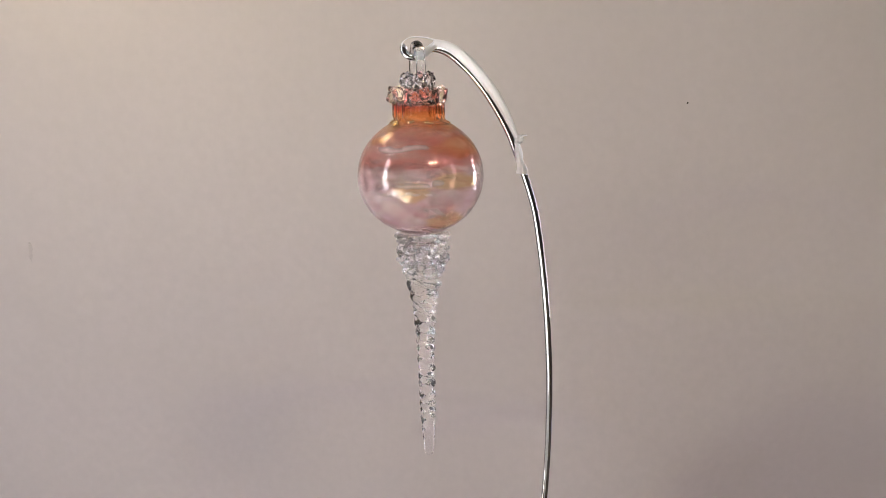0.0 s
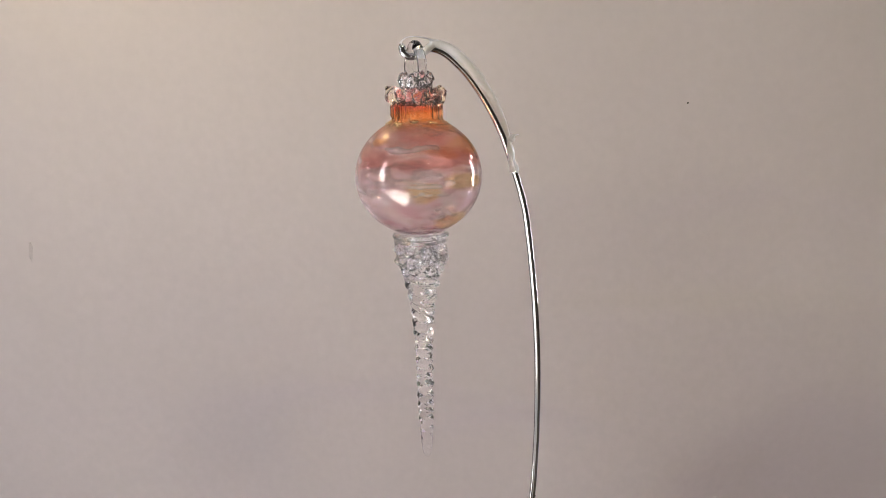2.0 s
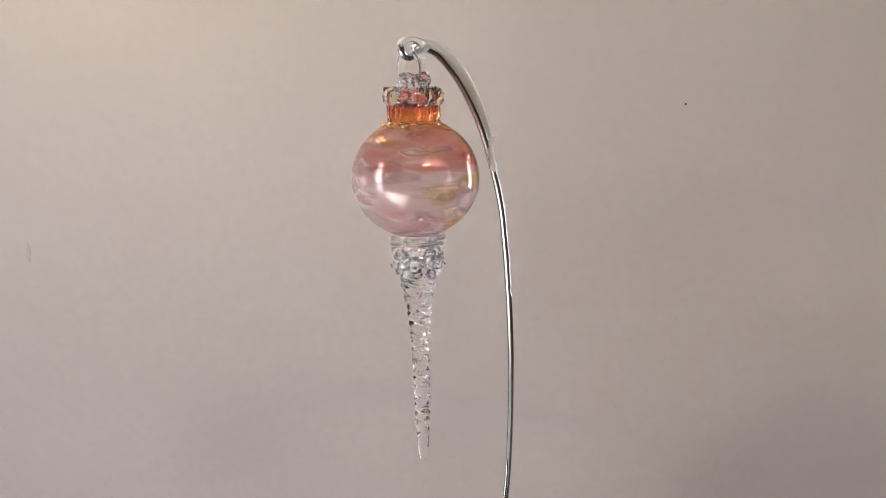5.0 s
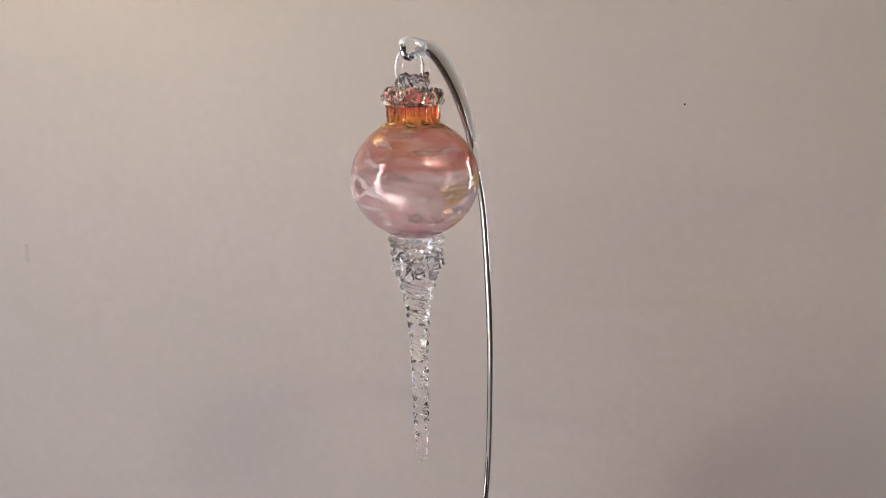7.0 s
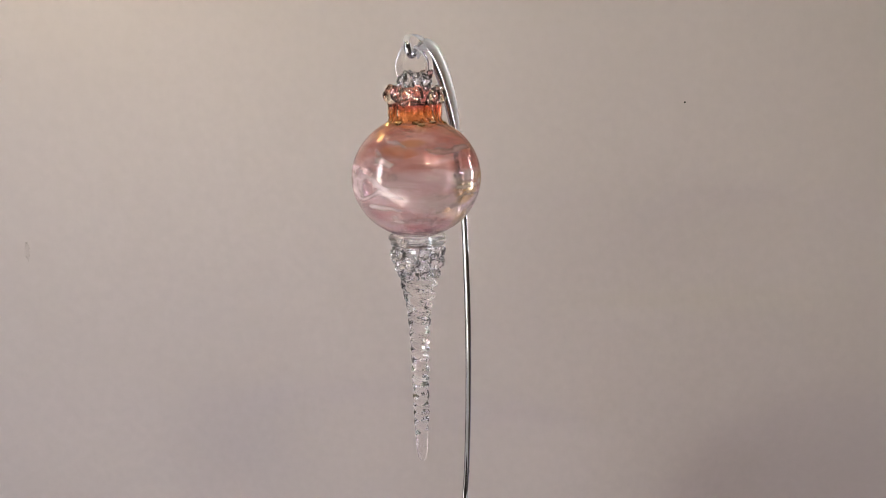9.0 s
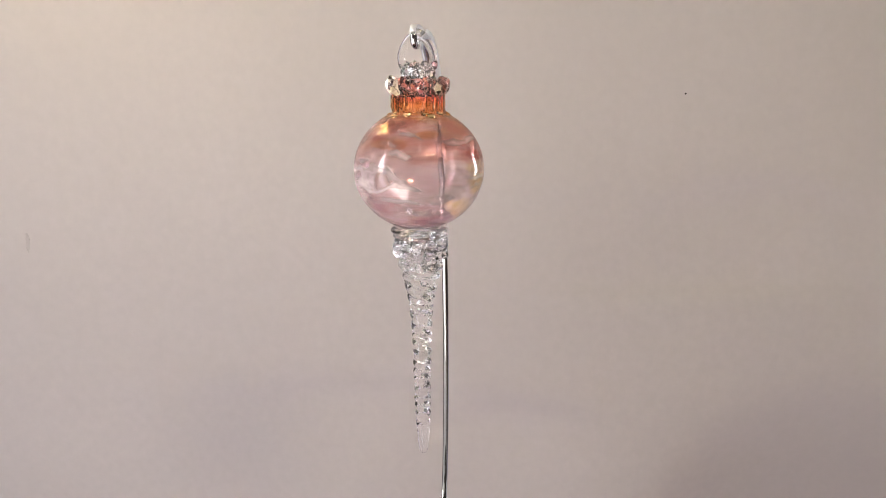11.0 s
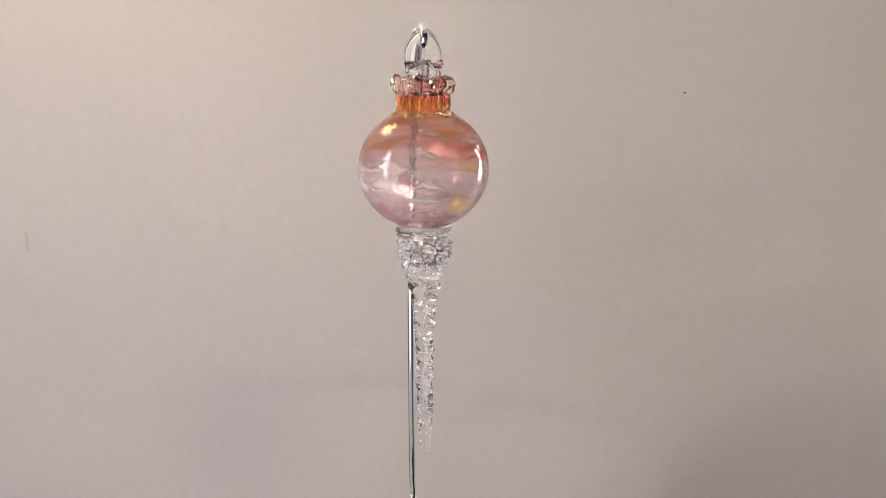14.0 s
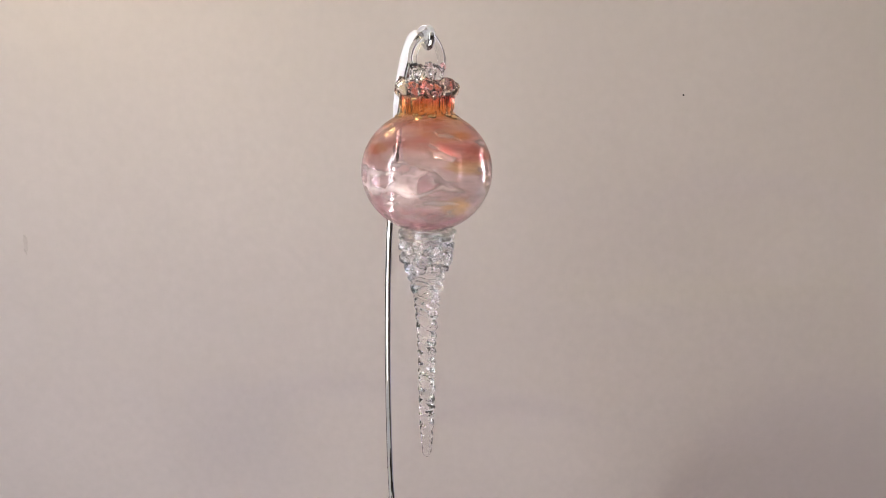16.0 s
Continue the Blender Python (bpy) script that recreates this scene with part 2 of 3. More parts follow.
def lathe(profile, sides, shape=None, closed=False):
    """Turns (radius, z) round the z axis. shape(radius, z, angle) gives a new radius."""
    bm = bmesh.new()
    rings = []
    for r, z in profile:
        if r < 1e-6:
            rings.append([bm.verts.new((0, 0, z))])
            continue
        ring = []
        for k in range(sides):
            a = 2 * math.pi * k / sides
            rr = shape(r, z, a) if shape else r
            ring.append(bm.verts.new((rr * math.cos(a), rr * math.sin(a), z)))
        rings.append(ring)
    pairs = list(zip(rings, rings[1:]))
    if closed:
        pairs.append((rings[-1], rings[0]))
    for a, b in pairs:
        for k in range(sides):
            j = (k + 1) % sides
            if len(a) == 1:
                bm.faces.new((a[0], b[j], b[k]))
            elif len(b) == 1:
                bm.faces.new((a[k], a[j], b[0]))
            else:
                bm.faces.new((a[k], a[j], b[j], b[k]))
    return bm


def spline(points, steps):
    """A smooth line through the points (Catmull-Rom)."""
    pts = [Vector(q) for q in points]
    pts = [2 * pts[0] - pts[1]] + pts + [2 * pts[-1] - pts[-2]]
    line = []
    for i in range(1, len(pts) - 2):
        a, b, c, d = pts[i - 1:i + 3]
        for s in range(steps):
            t = s / steps
            line.append(0.5 * (2 * b + (c - a) * t + (2 * a - 5 * b + 4 * c - d) * t * t + (3 * b - a - 3 * c + d) * t ** 3))
    return line + [pts[-2]]


def sweep(line, section, side=Vector((0, 1, 0)), closed_section=True, caps=True):
    """Carries a flat section, section(s) -> [(across, out)], along the line; s runs from 0 to 1."""
    bm = bmesh.new()
    rings = []
    for i, q in enumerate(line):
        along = (line[min(i + 1, len(line) - 1)] - line[max(i - 1, 0)]).normalized()
        across = (side - along * side.dot(along)).normalized()
        out = across.cross(along)
        rings.append([bm.verts.new(q + across * a + out * b) for a, b in section(i / (len(line) - 1))])
    n = len(rings[0])
    for a, b in zip(rings, rings[1:]):
        for k in range(n if closed_section else n - 1):
            j = (k + 1) % n
            bm.faces.new((a[k], a[j], b[j], b[k]))
    if caps and closed_section:
        bm.faces.new(rings[0])
        bm.faces.new(rings[-1][::-1])
    return bm


def circle(radius, sides=16):
    """A round section; radius is a number or a function of s."""
    def section(s):
        r = radius(s) if callable(radius) else radius
        return [(r * math.cos(2 * math.pi * k / sides), r * math.sin(2 * math.pi * k / sides)) for k in range(sides)]
    return section


def blob(radius, stretch=(1, 1, 1), seed=0.0, rough=0.12, level=3):
    bm = bmesh.new()
    bmesh.ops.create_icosphere(bm, subdivisions=level, radius=1.0)
    for v in bm.verts:
        d = 1 + rough * noise.noise(v.co * (1.6 if rough < 0.45 else 2.7) + Vector((seed, seed * 2.3, -seed)))
        v.co = Vector((v.co.x * stretch[0], v.co.y * stretch[1], v.co.z * stretch[2])) * radius * d
    return bm


# ---- the room ----
def build_room():
    x0, x1, y0, y1, z1 = -1.3, 2.6, -2.6, 2.6, 2.62
    tagged(part("floor", box(x0, y0, -0.1, x1, y1, 0), BOARDS, smooth=False), "pale pinkish-grey painted wooden floor of the room", "floor", kind="structure")
    tagged(part("ceiling", box(x0, y0, z1, x1, y1, z1 + 0.1), CEILING, smooth=False), "off-white painted plain ceiling", "ceiling", kind="structure")
    for name, b in (("wall_north", (x0 - 0.15, y1, -0.1, x1 + 0.15, y1 + 0.15, z1 + 0.1)),
                    ("wall_south", (x0 - 0.15, y0 - 0.15, -0.1, x1 + 0.15, y0, z1 + 0.1))):
        pale = name == "wall_north"
        tagged(part(name, box(*b), PLASTER if pale else PANELLING, smooth=False),
               "plain grey-beige plastered room wall" if pale else "plain dark brown panelled room wall", "wall", kind="structure")
    # the west and east walls each have a tall narrow window
    for wall_name, window_name, wx, fx, wy0, wy1, wz0, wz1 in (("wall_west", "window_1", x0 - 0.15, x0 - 0.10, -0.74, -0.42, 0.30, 1.90),
                                                               ("wall_east", "window_2", x1, x1 + 0.05, 1.21, 1.43, 0.26, 1.94)):
        bm = bmesh.new()
        for a in ((y0, wy0, -0.1, z1 + 0.1), (wy1, y1, -0.1, z1 + 0.1), (wy0, wy1, -0.1, wz0), (wy0, wy1, wz1, z1 + 0.1)):
            piece = box(wx, a[0], a[2], wx + 0.15, a[1], a[3])
            me = bpy.data.meshes.new("piece")
            piece.to_mesh(me)
            piece.free()
            bm.from_mesh(me)
            bpy.data.meshes.remove(me)
        tagged(part(wall_name, bm, PANELLING, smooth=False), "plain dark brown panelled wall with a tall window", "wall", kind="structure")
        window = tagged(new(window_name), "tall narrow window with white painted frame", "window", kind="structure")
        for a in ((wy0, wy0 + 0.03, wz0, wz1), (wy1 - 0.03, wy1, wz0, wz1), (wy0 + 0.03, wy1 - 0.03, wz0, wz0 + 0.03), (wy0 + 0.03, wy1 - 0.03, wz1 - 0.03, wz1)):
            part("window_frame", box(fx, a[0], a[2], fx + 0.05, a[1], a[3], 0.004), FRAME_PAINT, window, smooth=False)
    # unseen panel added to house the fill light
    lamp = tagged(new("fill_panel"), "narrow white fill panel added on the ceiling", "lamp")
    lamp.location = (0.95, -2.20, z1)
    part("frame", box(-0.30, -0.06, -0.05, 0.30, 0.06, 0.0, 0.006), FRAME_PAINT, lamp, smooth=False)
    part("diffuser", box(-0.28, -0.035, -0.056, 0.28, 0.035, -0.0504), FILL_GLOW, lamp, "glowing white diffuser of the added fill panel", smooth=False)
    lamp = tagged(new("swing_arm_lamp"), "warm swing-arm lamp on the room wall", "lamp")
    lamp.location = (x0, 0.36, 1.68)
    part("wall_plate", lathe([(0, 0), (0.05, 0), (0.05, 0.012), (0.045, 0.015), (0, 0.015)], 32), CHROME, lamp).rotation_euler = (0, radians(90), 0)
    arm = spline([(0.012, 0, 0), (0.38, -0.02, 0.06), (0.76, 0.0, 0.0)], 10)
    part("arm", sweep(arm, circle(0.006)), CHROME, lamp)
    shade = part("shade", lathe([(0.018, 0.015), (0.030, 0.0), (0.080, -0.085), (0.078, -0.085), (0.028, -0.002), (0.016, 0.012)], 40, closed=True), FRAME_PAINT, lamp, "white cone shade")
    shade.location, shade.rotation_euler = (0.775, 0, 0.01), (0, radians(-12), 0)
    # twin tube lamp in the far part of the room
    lamp = tagged(new("tube_lamp"), "twin white tube lamp on the room wall", "lamp")
    lamp.location, lamp.rotation_euler = (2.55, 2.10, 1.93), (0, 0, radians(-90))
    part("backplate", box(-0.34, -0.02, -0.10, 0.34, 0.05, 0.10, 0.006), FRAME_PAINT, lamp, smooth=False)
    for dz in (-0.06, 0.06):
        line = [Vector((-0.30, -0.04, dz)), Vector((0.30, -0.04, dz))]
        part("tube", sweep(line, circle(0.018), Vector((0, 1, 0))), TUBE_GLOW, lamp, "glowing white tube")


def build_table():
    table = tagged(new("table"), "plain brown wooden table under the backdrop paper", "table")
    table.location = (0, 0.1, 0)
    part("tabletop", box(-0.52, -0.95, TABLE - 0.035, 0.75, -0.028, TABLE, 0.003), WOOD, table, smooth=False)
    for x in (-0.46, 0.68):
        for y in (-0.89, -0.09):
            part("leg", box(x - 0.03, y - 0.03, 0, x + 0.03, y + 0.03, TABLE - 0.0352, 0.003), WOOD, table, smooth=False)


# A tall paper sheet hangs behind the table; its soft waves stand in for faint shade.
WALL_Y = 0.62


def build_bounce_sheet():
    # Unseen white paper, added to bounce sunlight up into the glass.
    bm = bmesh.new()
    for i in range(17):
        for j in range(11):
            x, y = -0.49 + 0.57 * i / 16, -0.66 + 0.725 * j / 10
            bm.verts.new((x, y, TABLE + 0.0009 + 0.0004 * (1 + noise.noise(Vector((x * 5, y * 5, 1.0))))))
    bm.verts.ensure_lookup_table()
    for i in range(16):
        for j in range(10):
            a = i * 11 + j
            bm.faces.new([bm.verts[k] for k in (a, a + 11, a + 12, a + 1)])
    sheet = tagged(part("bounce_sheet", bm, BOUNCE_PAPER), "large white paper reflector added on the table under the stand", "paper")
    thick = sheet.modifiers.new("thickness", "SOLIDIFY")
    thick.thickness, thick.offset = 0.0008, -1


SHADE_RIDGES = ((-0.10, 0.26, 0.384, -0.55, -0.0046, 0.014), (0.11, 0.16, 0.350, -1.6, -0.0050, 0.012), (0.43, 0.22, 0.660, -1.4, -0.0040, 0.010),
          (0.37, 0.24, 0.514, 0.0, 0.0050, 0.009), (0.15, 0.16, 0.650, 0.0, -0.0018, 0.016), (-0.48, 0.30, 0.362, 0.2, -0.0016, 0.024))


SHEET_LOW, SHEET_HIGH, SHEET_LEFT, SHEET_RIGHT = 0.25, 1.87, -0.95, 0.70


def slack(x, s):
    """How far the sheet bellies out at width x and height s over its lower edge."""
    d = 0.005 * noise.noise(Vector((x * 2.1, s * 2.6, 3.0)))
    # long soft ridges that draw faint shade lines: middle, half width, height, bow, rise, softness
    for mid, half, where, bow, rise, wide in SHADE_RIDGES:
        fade = max(0.0, 1 - ((x - mid) / half) ** 2)
        d -= rise * fade * math.tanh((s - where - bow * (x - mid) ** 2) / wide)
    # the lower right corner is tilted back to stand in for a soft shadow
    shade_drop = 0.385 - 2.2 * min(0.0, x - 0.58) ** 2 - s
    d -= 0.24 * 0.009 * math.log(1 + math.exp(max(-30.0, min(30.0, shade_drop / 0.009)))) * min(1.0, max(0.0, (x - 0.26) / 0.12))
    return d


def build_sheet():
    bm = bmesh.new()
    rows = []
    for j in range(221):
        s = (SHEET_HIGH - SHEET_LOW) * j / 220
        xs = [SHEET_LEFT + (SHEET_RIGHT - SHEET_LEFT) * i / 150 for i in range(151)]
        rows.append([bm.verts.new((x, WALL_Y - slack(x, s), SHEET_LOW + s)) for x in xs])
    for a, b in zip(rows, rows[1:]):
        for k in range(150):
            bm.faces.new((a[k], a[k + 1], b[k + 1], b[k]))
    sheet = tagged(part("backdrop_sheet", bm, PAPER), "warm grey paper backdrop with soft waves that stand in for faint shade", "backdrop", kind="structure")
    thick = sheet.modifiers.new("thickness", "SOLIDIFY")
    thick.thickness, thick.offset = 0.002, 1
    # marks on the sheet: a dark speck
    for x, z, w, h, mat, label in ((0.3248, 1.0305, 0.0012, 0.0012, SPECK, "tiny dark speck"),
                                      (-0.5480, 0.8340, 0.0026, 0.0120, SMUDGE, "faint grey smudge")):
        m = blob(1.0, (w, 0.00006, h), x * 9, 0.5, 3)
        mark = part("mark", m, mat, sheet, label)
        mark.location = (x, WALL_Y - slack(x, z - SHEET_LOW) - 0.0003, z)


# ---- the stand ----
HOOK = Vector((-0.0110, 0.0093))          # where the ornament hangs, in the stand's plan
FOOT = Vector((0.0610, 0.0))
WAY = (FOOT - HOOK).normalized()
ROD = ((-0.0063, 0.0294), (-0.0055, 0.0253), (-0.0036, 0.0232), (-0.0005, 0.0225), (0.0026, 0.0235), (0.0056, 0.0255), (0.0090, 0.0268), (0.0130, 0.0266),
       (0.0183, 0.0246), (0.0245, 0.0201), (0.0324, 0.0126), (0.0403, 0.0026), (0.0474, -0.0085), (0.0534, -0.0198), (0.0574, -0.0298),
       (0.0615, -0.0404), (0.0660, -0.0532), (0.0695, -0.0663), (0.0731, -0.0878), (0.0753, -0.1046), (0.0771, -0.1216),
       (0.0785, -0.1389), (0.0796, -0.1564), (0.0802, -0.1741), (0.0803, -0.1920), (0.0801, -0.2101), (0.0787, -0.2396), (0.0762, -0.2600), (0.0720, -0.2800))
ROD_RADIUS = 0.00195


HANG_AT = Vector((-0.0097, 0.0091))       # the ornament, a little inside the hook


def on_arm(u, z, off=0.0):
    """A place in the arm's upright plane: u along it from the hook, z from the eye's level; off to its side."""
    q = HOOK + WAY * u + Vector((-WAY.y, WAY.x)) * off
    return Vector((q.x, q.y, EYE_Z - TABLE + z))


def build_stand():
    stand = tagged(new("ornament_stand"), "polished steel ornament stand with a curved arm and hook", "stand")
    side = Vector((-WAY.y, WAY.x, 0))
    line = spline([on_arm(u, z, 0.0009 * min(1.0, max(0.0, (-0.03 - z) / 0.07))) for u, z in ROD], 8)      # bent a little to one side below
    part("rod", sweep(line, circle(lambda s: ROD_RADIUS * min(1.0, 0.55 + 30 * s)), side), CHROME, stand, "curved polished steel rod")
    seam = [on_arm(0.0783, -0.2466, 0.0009), on_arm(0.0783, -0.2470, 0.0009)]
    part("joint", sweep(seam, circle(ROD_RADIUS * 1.05), side), SPECK, stand, "dark hairline joint in the rod")
    foot = [(0, 0.0018), (0.069, 0.0018), (0.070, 0.003), (0.070, 0.005), (0.069, 0.0065), (0, 0.0070)]
    part("base", lathe(foot, 64), CHROME, stand, "round flat steel base")
    return stand


def build_ribbon():
    ribbon = tagged(new("ribbon"), "white translucent ribbon tied along the arm of the steel stand", "ribbon")
    side = Vector((-WAY.y, WAY.x, 0))
    half = 0.0036

    def band(s):
        w = half * (0.75 + 0.5 * math.sin(math.pi * min(1, s * 1.15)) - 0.35 * max(0, s - 0.8) / 0.2)
        out = [(w * math.sin(a), w * (math.cos(a) - 0.2) * 1.15) for a in [radians(-100 + 200 * k / 12) for k in range(13)]]
        inner = [((w - 0.0002) * math.sin(a), (w - 0.0002) * (math.cos(a) - 0.2) * 1.15) for a in [radians(100 - 200 * k / 12) for k in range(13)]]
        return out + inner

    top = spline([on_arm(u, z) for u, z in ((0.0105, 0.0306), (0.0140, 0.0300), (0.0203, 0.0278), (0.0270, 0.0230), (0.0352, 0.0150),
                                            (0.0434, 0.0046), (0.0506, -0.0069), (0.0560, -0.0185), (0.0570, -0.0220))], 8)
    part("band", sweep(top, band, side), RIBBON, ribbon)
    strand = spline([on_arm(u, h, o) for u, h, o in ((-0.0068, 0.0262, 0.0), (-0.0064, 0.0300, 0.0003), (-0.0030, 0.0326, 0.0005), (0.0020, 0.0332, 0.0005), (0.0075, 0.0326, 0.0003), (0.0135, 0.0310, 0.0))], 8)
    part("strand", sweep(strand, lambda s: [(-0.0016, 0.00025), (0.0016, 0.00025), (0.0016, -0.00025), (-0.0016, -0.00025)], side), RIBBON, ribbon)
    strand = spline([on_arm(u, h, -0.0018) for u, h in ((0.0015, 0.0222), (0.0045, 0.0238), (0.0085, 0.0272), (0.0125, 0.0300))], 8)
    part("strand", sweep(strand, lambda s: [(0.0003, -0.0019), (0.0003, 0.0019), (-0.0003, 0.0019), (-0.0003, -0.0019)], side), RIBBON, ribbon)
    knot = blob(0.0030, (1.0, 0.9, 0.8), 4.0, 0.5)
    k = part("knot", knot, RIBBON, ribbon)
    k.location = on_arm(0.0582, -0.0222)
    tip = spline([on_arm(0.0585, -0.0225), on_arm(0.0606, -0.0202, -0.001), on_arm(0.0630, -0.0196, -0.0016)], 6)
    part("bow_end", sweep(tip, lambda s: [(-0.0026 * (1 - 0.6 * s), 0.0003), (0.0026 * (1 - 0.6 * s), 0.0003), (0.0026 * (1 - 0.6 * s), -0.0003), (-0.0026 * (1 - 0.6 * s), -0.0003)], side), RIBBON, ribbon)
    # the loose end, folded lengthwise and cut aslant
    tail = spline([on_arm(0.0566, -0.0235, -0.0019), on_arm(0.0582, -0.0295, -0.0026), on_arm(0.0590, -0.0345, -0.0024), on_arm(0.0600, -0.0378, -0.0030), on_arm(0.0598, -0.0412, -0.0036)], 6)

    def folded(s):
        w = 0.0017 + 0.0013 * s + 0.0003 * math.sin(9 * s)
        rows_out = [(0.0010 * math.cos(3.2 * k / 4) * (1 - 0.5 * s), -w + 2 * w * k / 8) for k in range(9)]
        return rows_out + [(a - 0.0003, b) for a, b in rows_out[::-1]]

    part("tail", sweep(tail, folded, side), RIBBON, ribbon)
    return ribbon


# ---- the ornament; its own space has the hook's touch at z = 0 ----
HANG = 0.0250


def build_ornament():
    orn = tagged(new("glass_ornament"), "pink and amber blown glass ornament with a clear icicle drop", "ornament")
    z = lambda h: h - HANG
    # loop, thick at its top, in the plane square to the arm
    loop = spline([(0.0, y, z(h)) for y, h in ((-0.0066, 0.0100), (-0.0080, 0.0136), (-0.0084, 0.0172), (-0.0072, 0.0216), (-0.0038, 0.0266), (0.0, 0.0287),
                                               (0.0038, 0.0266), (0.0072, 0.0216), (0.0084, 0.0172), (0.0080, 0.0136), (0.0066, 0.0100))], 8)
    part("loop", sweep(loop, lambda s: [(1.25 * a, b) for a, b in circle(0.0021 + 0.0005 * math.exp(-((s - 0.5) / 0.16) ** 2), 20)(s)], Vector((1, 0, 0))), LOOP_GLASS, orn, "thick clear glass hanging loop")
    dab = part("pink_dab", blob(0.0017, (0.8, 0.9, 1.3), 2.2, 0.4), BEAD_PINK, orn, "small rose glass dab on the loop")
    dab.location = (-0.0008, -0.0092, z(0.0128))
    for k in range(7):
        a = 2 * math.pi * (k + 0.3) / 7
        b = part("droplet", blob(0.0034, (1.0, 0.9, 1.3), 3.1 * k, 0.5), CLEAR, orn)
        b.location = (0.0062 * math.cos(a), 0.0062 * math.sin(a), z(0.0092 + 0.0012 * math.sin(k * 2.4)))
    part("stem", lathe([(0, z(0.0140)), (0.0026, z(0.0132)), (0.0028, z(0.0090)), (0.0036, z(0.0062)), (0, z(0.0060))], 32), CLEAR, orn, "clear glass stem")
    cup = [(0.0056, z(0.0062)), (0.0094, z(0.0056)), (0.0108, z(0.0040)), (0.0104, z(0.0006)), (0.0112, z(-0.0030)), (0.0104, z(-0.0034)), (0.0096, z(0.0004)), (0.0099, z(0.0036)), (0.0090, z(0.0048)), (0.0056, z(0.0054))]
    part("cup", lathe(cup, 84, lambda r, h, a: r * (1 + 0.05 * math.cos(14 * a)), closed=True), BEAD_PINK, orn, "rose glass cup inside the beads")
    # ring of beads round the neck's lip
    for k in range(12):
        a = 2 * math.pi * k / 12 + 0.12 * math.sin(k * 1.7)
        b = part("neck_bead", blob(0.0041, (0.95, 0.80, 1.12), 1.7 * k, 0.42), BEAD_CLEAR, orn, "clear yellowish glass bead")
        b.location = (0.0131 * math.cos(a), 0.0131 * math.sin(a), z(0.0018 + 0.0010 * math.sin(k * 2.9)))
        b.rotation_euler = (0, radians(18), a)
    # hollow globe
    mid, up, rad, wall = z(-0.0417), 0.0326, 0.0350, 0.0007
    lip = ((0.0126, -0.0020), (0.0131, -0.0024), (0.0132, -0.0045), (0.0132, -0.0065), (0.0133, -0.0082), (0.0135, -0.0097), (0.0141, -0.0111), (0.0152, -0.0122))
    flutes = lambda r, h, a: r * (1 + 0.10 * min(1.0, max(0.0, (h - z(-0.0112)) / 0.003)) * math.cos(18 * a)
                                 + 0.09 * math.exp(-((h - z(-0.0118)) / 0.0022) ** 2) * noise.noise(Vector((5 * math.cos(a), 5 * math.sin(a), h * 700))))
    outer = [(rad * math.sin(radians(a)), mid + up * math.cos(radians(a))) for a in np.linspace(28, 178.5, 120)]
    inner = [((rad - wall) * math.sin(radians(a)), mid + (up - wall) * math.cos(radians(a))) for a in np.linspace(178.5, 28, 120)]
    globe = lathe([(r, z(h)) for r, h in lip] + outer + inner + [(r - wall, z(h)) for r, h in lip[::-1]], 220, flutes, closed=True)
    # the wall's thickness wavers in level bands, as in hand-blown glass
    for v in globe.verts:
        q = v.co - Vector((0, 0, mid))
        size = math.sqrt((q.x / rad) ** 2 + (q.y / rad) ** 2 + (q.z / up) ** 2)
        if v.co.z < z(-0.0135) and size < 1 - 0.5 * wall / rad:
            v.co -= q.normalized() * 0.00006 * noise.noise(Vector((q.x * 75, q.y * 75, q.z * 170)))
    part("globe", globe, BLOWN, orn, "hollow pink glass globe with fluted amber neck")
    # melted gold droplets where the neck flows into the globe
    for k in range(15):
        a = 2 * math.pi * k / 15 + 0.17 * math.sin(k * 4.1)
        down = 0.5 + 0.5 * math.sin(k * 2.3)
        r, h = 0.0140 + 0.0030 * down, -0.0115 - 0.0013 * down
        b = part("gold_droplet", blob(0.0014 + 0.0005 * math.sin(k * 5.7), (0.5, 1.4, 1.0), 1.9 * k, 0.4, 2), GOLD_GLASS, orn, "gold glass droplet")
        b.location, b.rotation_euler = (r * math.cos(a), r * math.sin(a), z(h)), (0, radians(-50), a)
    # clear collar under the globe
    ring = [(0.0070, z(-0.0742)), (0.0095, z(-0.0738)), (0.0122, z(-0.0729)), (0.0148, z(-0.0732)), (0.0158, z(-0.0741)), (0.0160, z(-0.0750)), (0.0154, z(-0.0759)), (0.0143, z(-0.0763)), (0.0143, z(-0.0768)), (0.0152, z(-0.0774)), (0.0151, z(-0.0783)), (0.0140, z(-0.0789)), (0.0070, z(-0.0791))]
    part("ring", lathe(ring, 64, lambda r, h, a: r * (1 + 0.015 * math.sin(5 * a + 900 * h)), closed=True), CLEAR, orn, "clear glass ring")
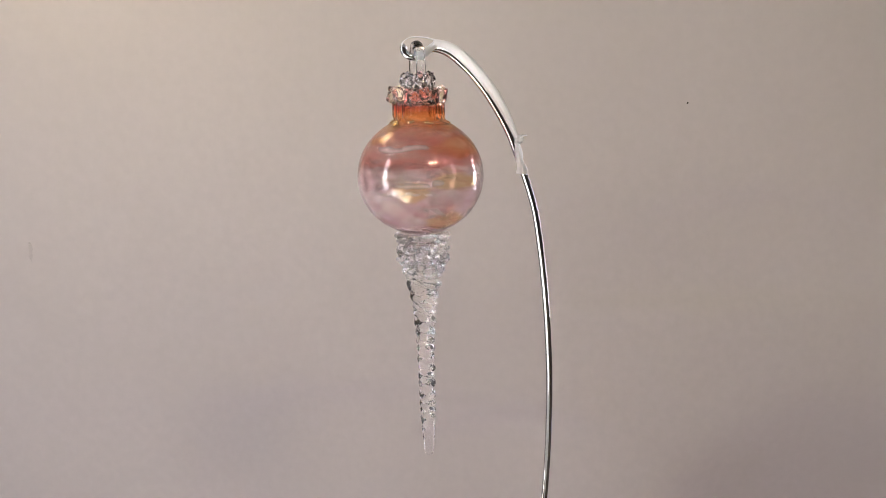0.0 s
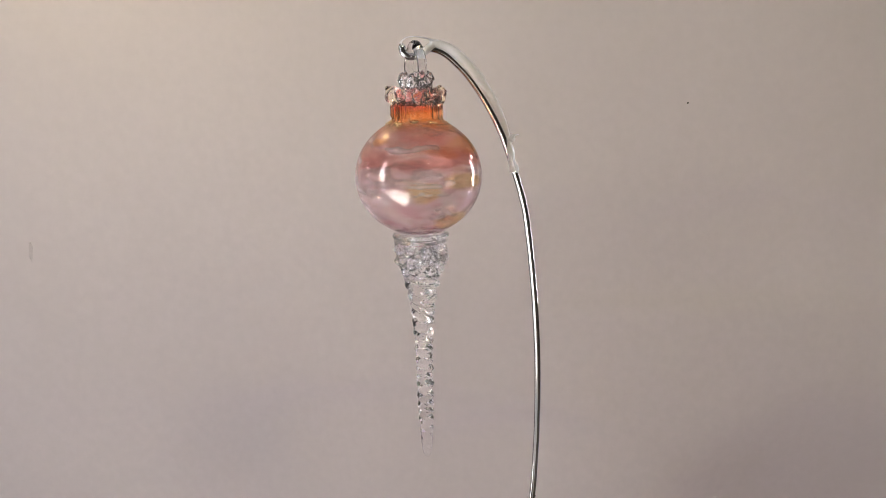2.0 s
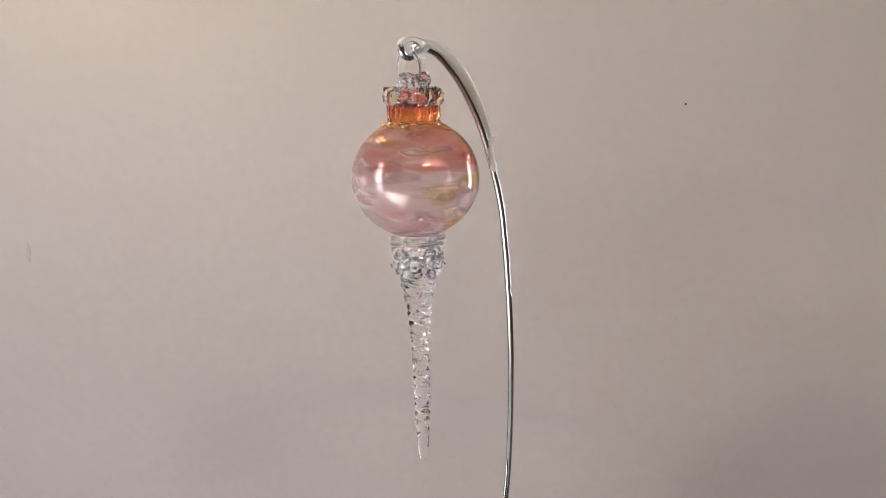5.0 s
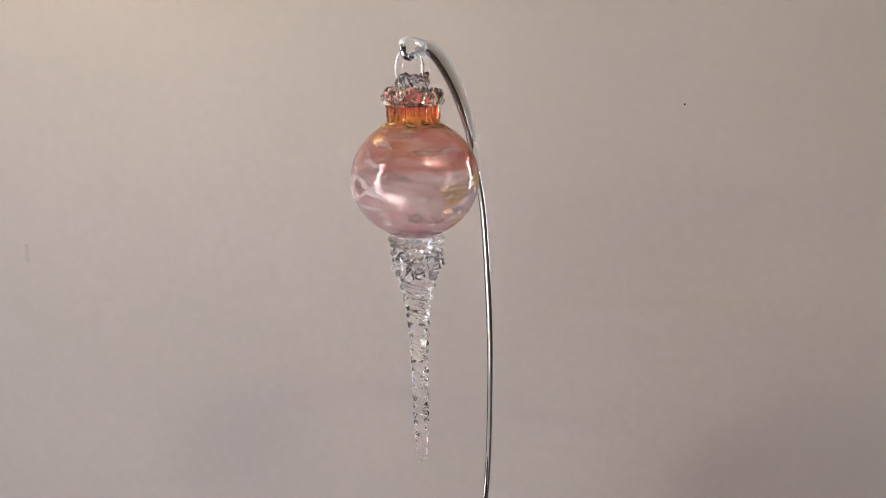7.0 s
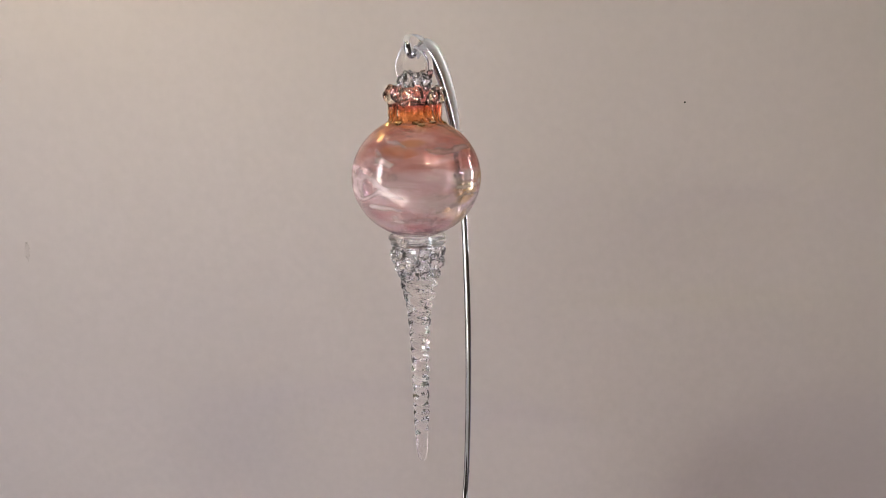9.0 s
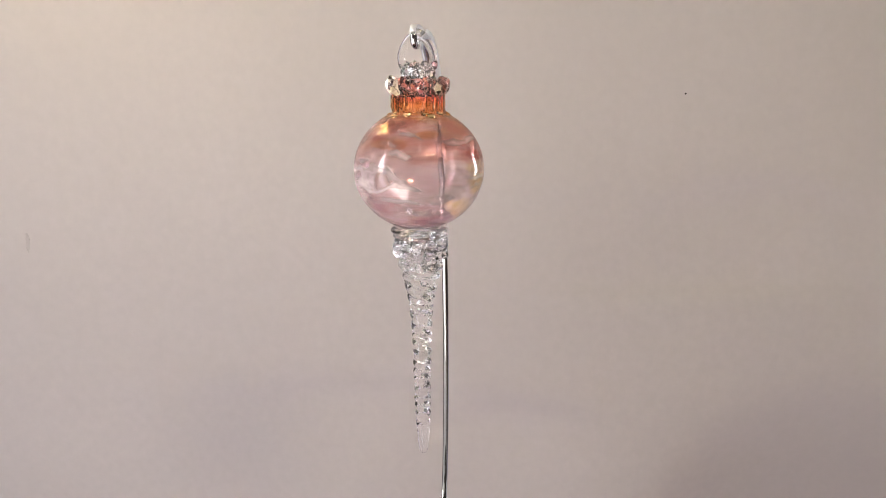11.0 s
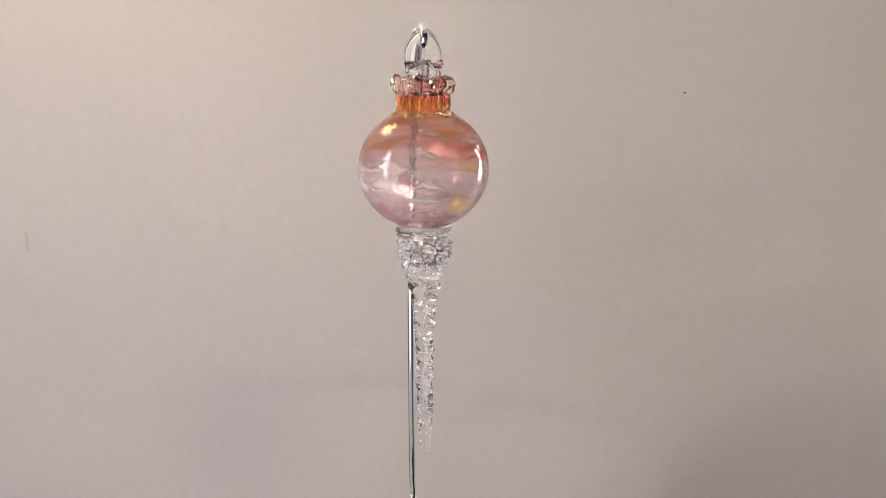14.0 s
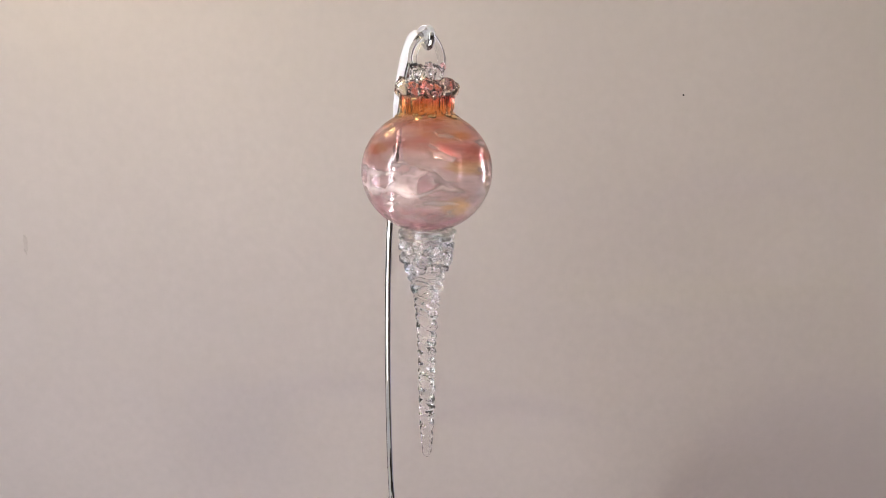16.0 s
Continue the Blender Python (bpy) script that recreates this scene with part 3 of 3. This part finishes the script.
    for row, (h, r, size) in enumerate(((-0.0826, 0.0117, 0.0034), (-0.0884, 0.0114, 0.0037), (-0.0942, 0.0098, 0.0028))):
        count = (10, 9, 8)[row]
        for k in range(count):
            a = 2 * math.pi * (k + 0.5 * row) / count + 0.1 * math.sin(k * 2.1 + row)
            b = part("collar_bead", blob(size, (1, 1, 0.95), 2.3 * k + row * 7, 0.5), CLEAR, orn)
            b.location = (r * math.cos(a), r * math.sin(a), z(h + 0.0008 * math.sin(3.3 * k + row)))
    # solid icicle with twisted ribs
    prof = []
    marks = ((0.0, -0.0792), (0.0080, -0.0795), (0.0078, -0.0870), (0.0096, -0.0940), (0.0100, -0.0990), (0.0065, -0.1150), (0.0050, -0.1361), (0.0046, -0.1530),
             (0.0044, -0.1690), (0.0041, -0.1830), (0.0034, -0.1975), (0.0026, -0.2050), (0.0016, -0.2072), (0.0, -0.2078))
    hs = [m[1] for m in marks]
    for h in [-0.0792] + list(np.linspace(-0.0795, -0.2072, 340)) + [-0.2078]:
        prof.append((float(np.interp(-h, [-q for q in hs], [m[0] for m in marks])), z(h)))

    def twist(r, h, a):
        low = min(1.0, max(0.0, (z(-0.0930) - h) / 0.009)) * min(1.0, max(0.0, (h - z(-0.1960)) / 0.008))
        turn = a + math.pi * h / 0.0054 + 0.5 * math.sin(h * 310)      # two strands twisted together
        lump = noise.noise(Vector((2.2 * math.cos(a), 2.2 * math.sin(a), h * 260)))
        return r * (1 + low * (0.30 * (abs(math.cos(turn)) ** 0.7 - 0.66) + 0.10 * lump))

    part("icicle", lathe(prof, 60, twist), CLEAR, orn, "twisted clear glass icicle")
    return orn


build_room()
build_table()
build_bounce_sheet()
build_sheet()
STAND = build_stand()
BAND = build_ribbon()
ORNAMENT = build_ornament()


# ---- what moves: the stand turns steadily and carries ribbon and ornament ----
START, SPEED = 14.8, 6.37


def motions():
    turned, hung = [], []
    for k in range(17):
        a = START + SPEED * k
        spin = pose(0, 0, TABLE, 0, 0, a)
        turned.append((float(k), spin))
        hung.append((float(k), spin @ pose(HANG_AT.x, HANG_AT.y, EYE_Z - TABLE + HANG, -0.45, -1.45, 0)))
    walk(STAND, turned)
    walk(BAND, turned)
    walk(ORNAMENT, hung)


motions()
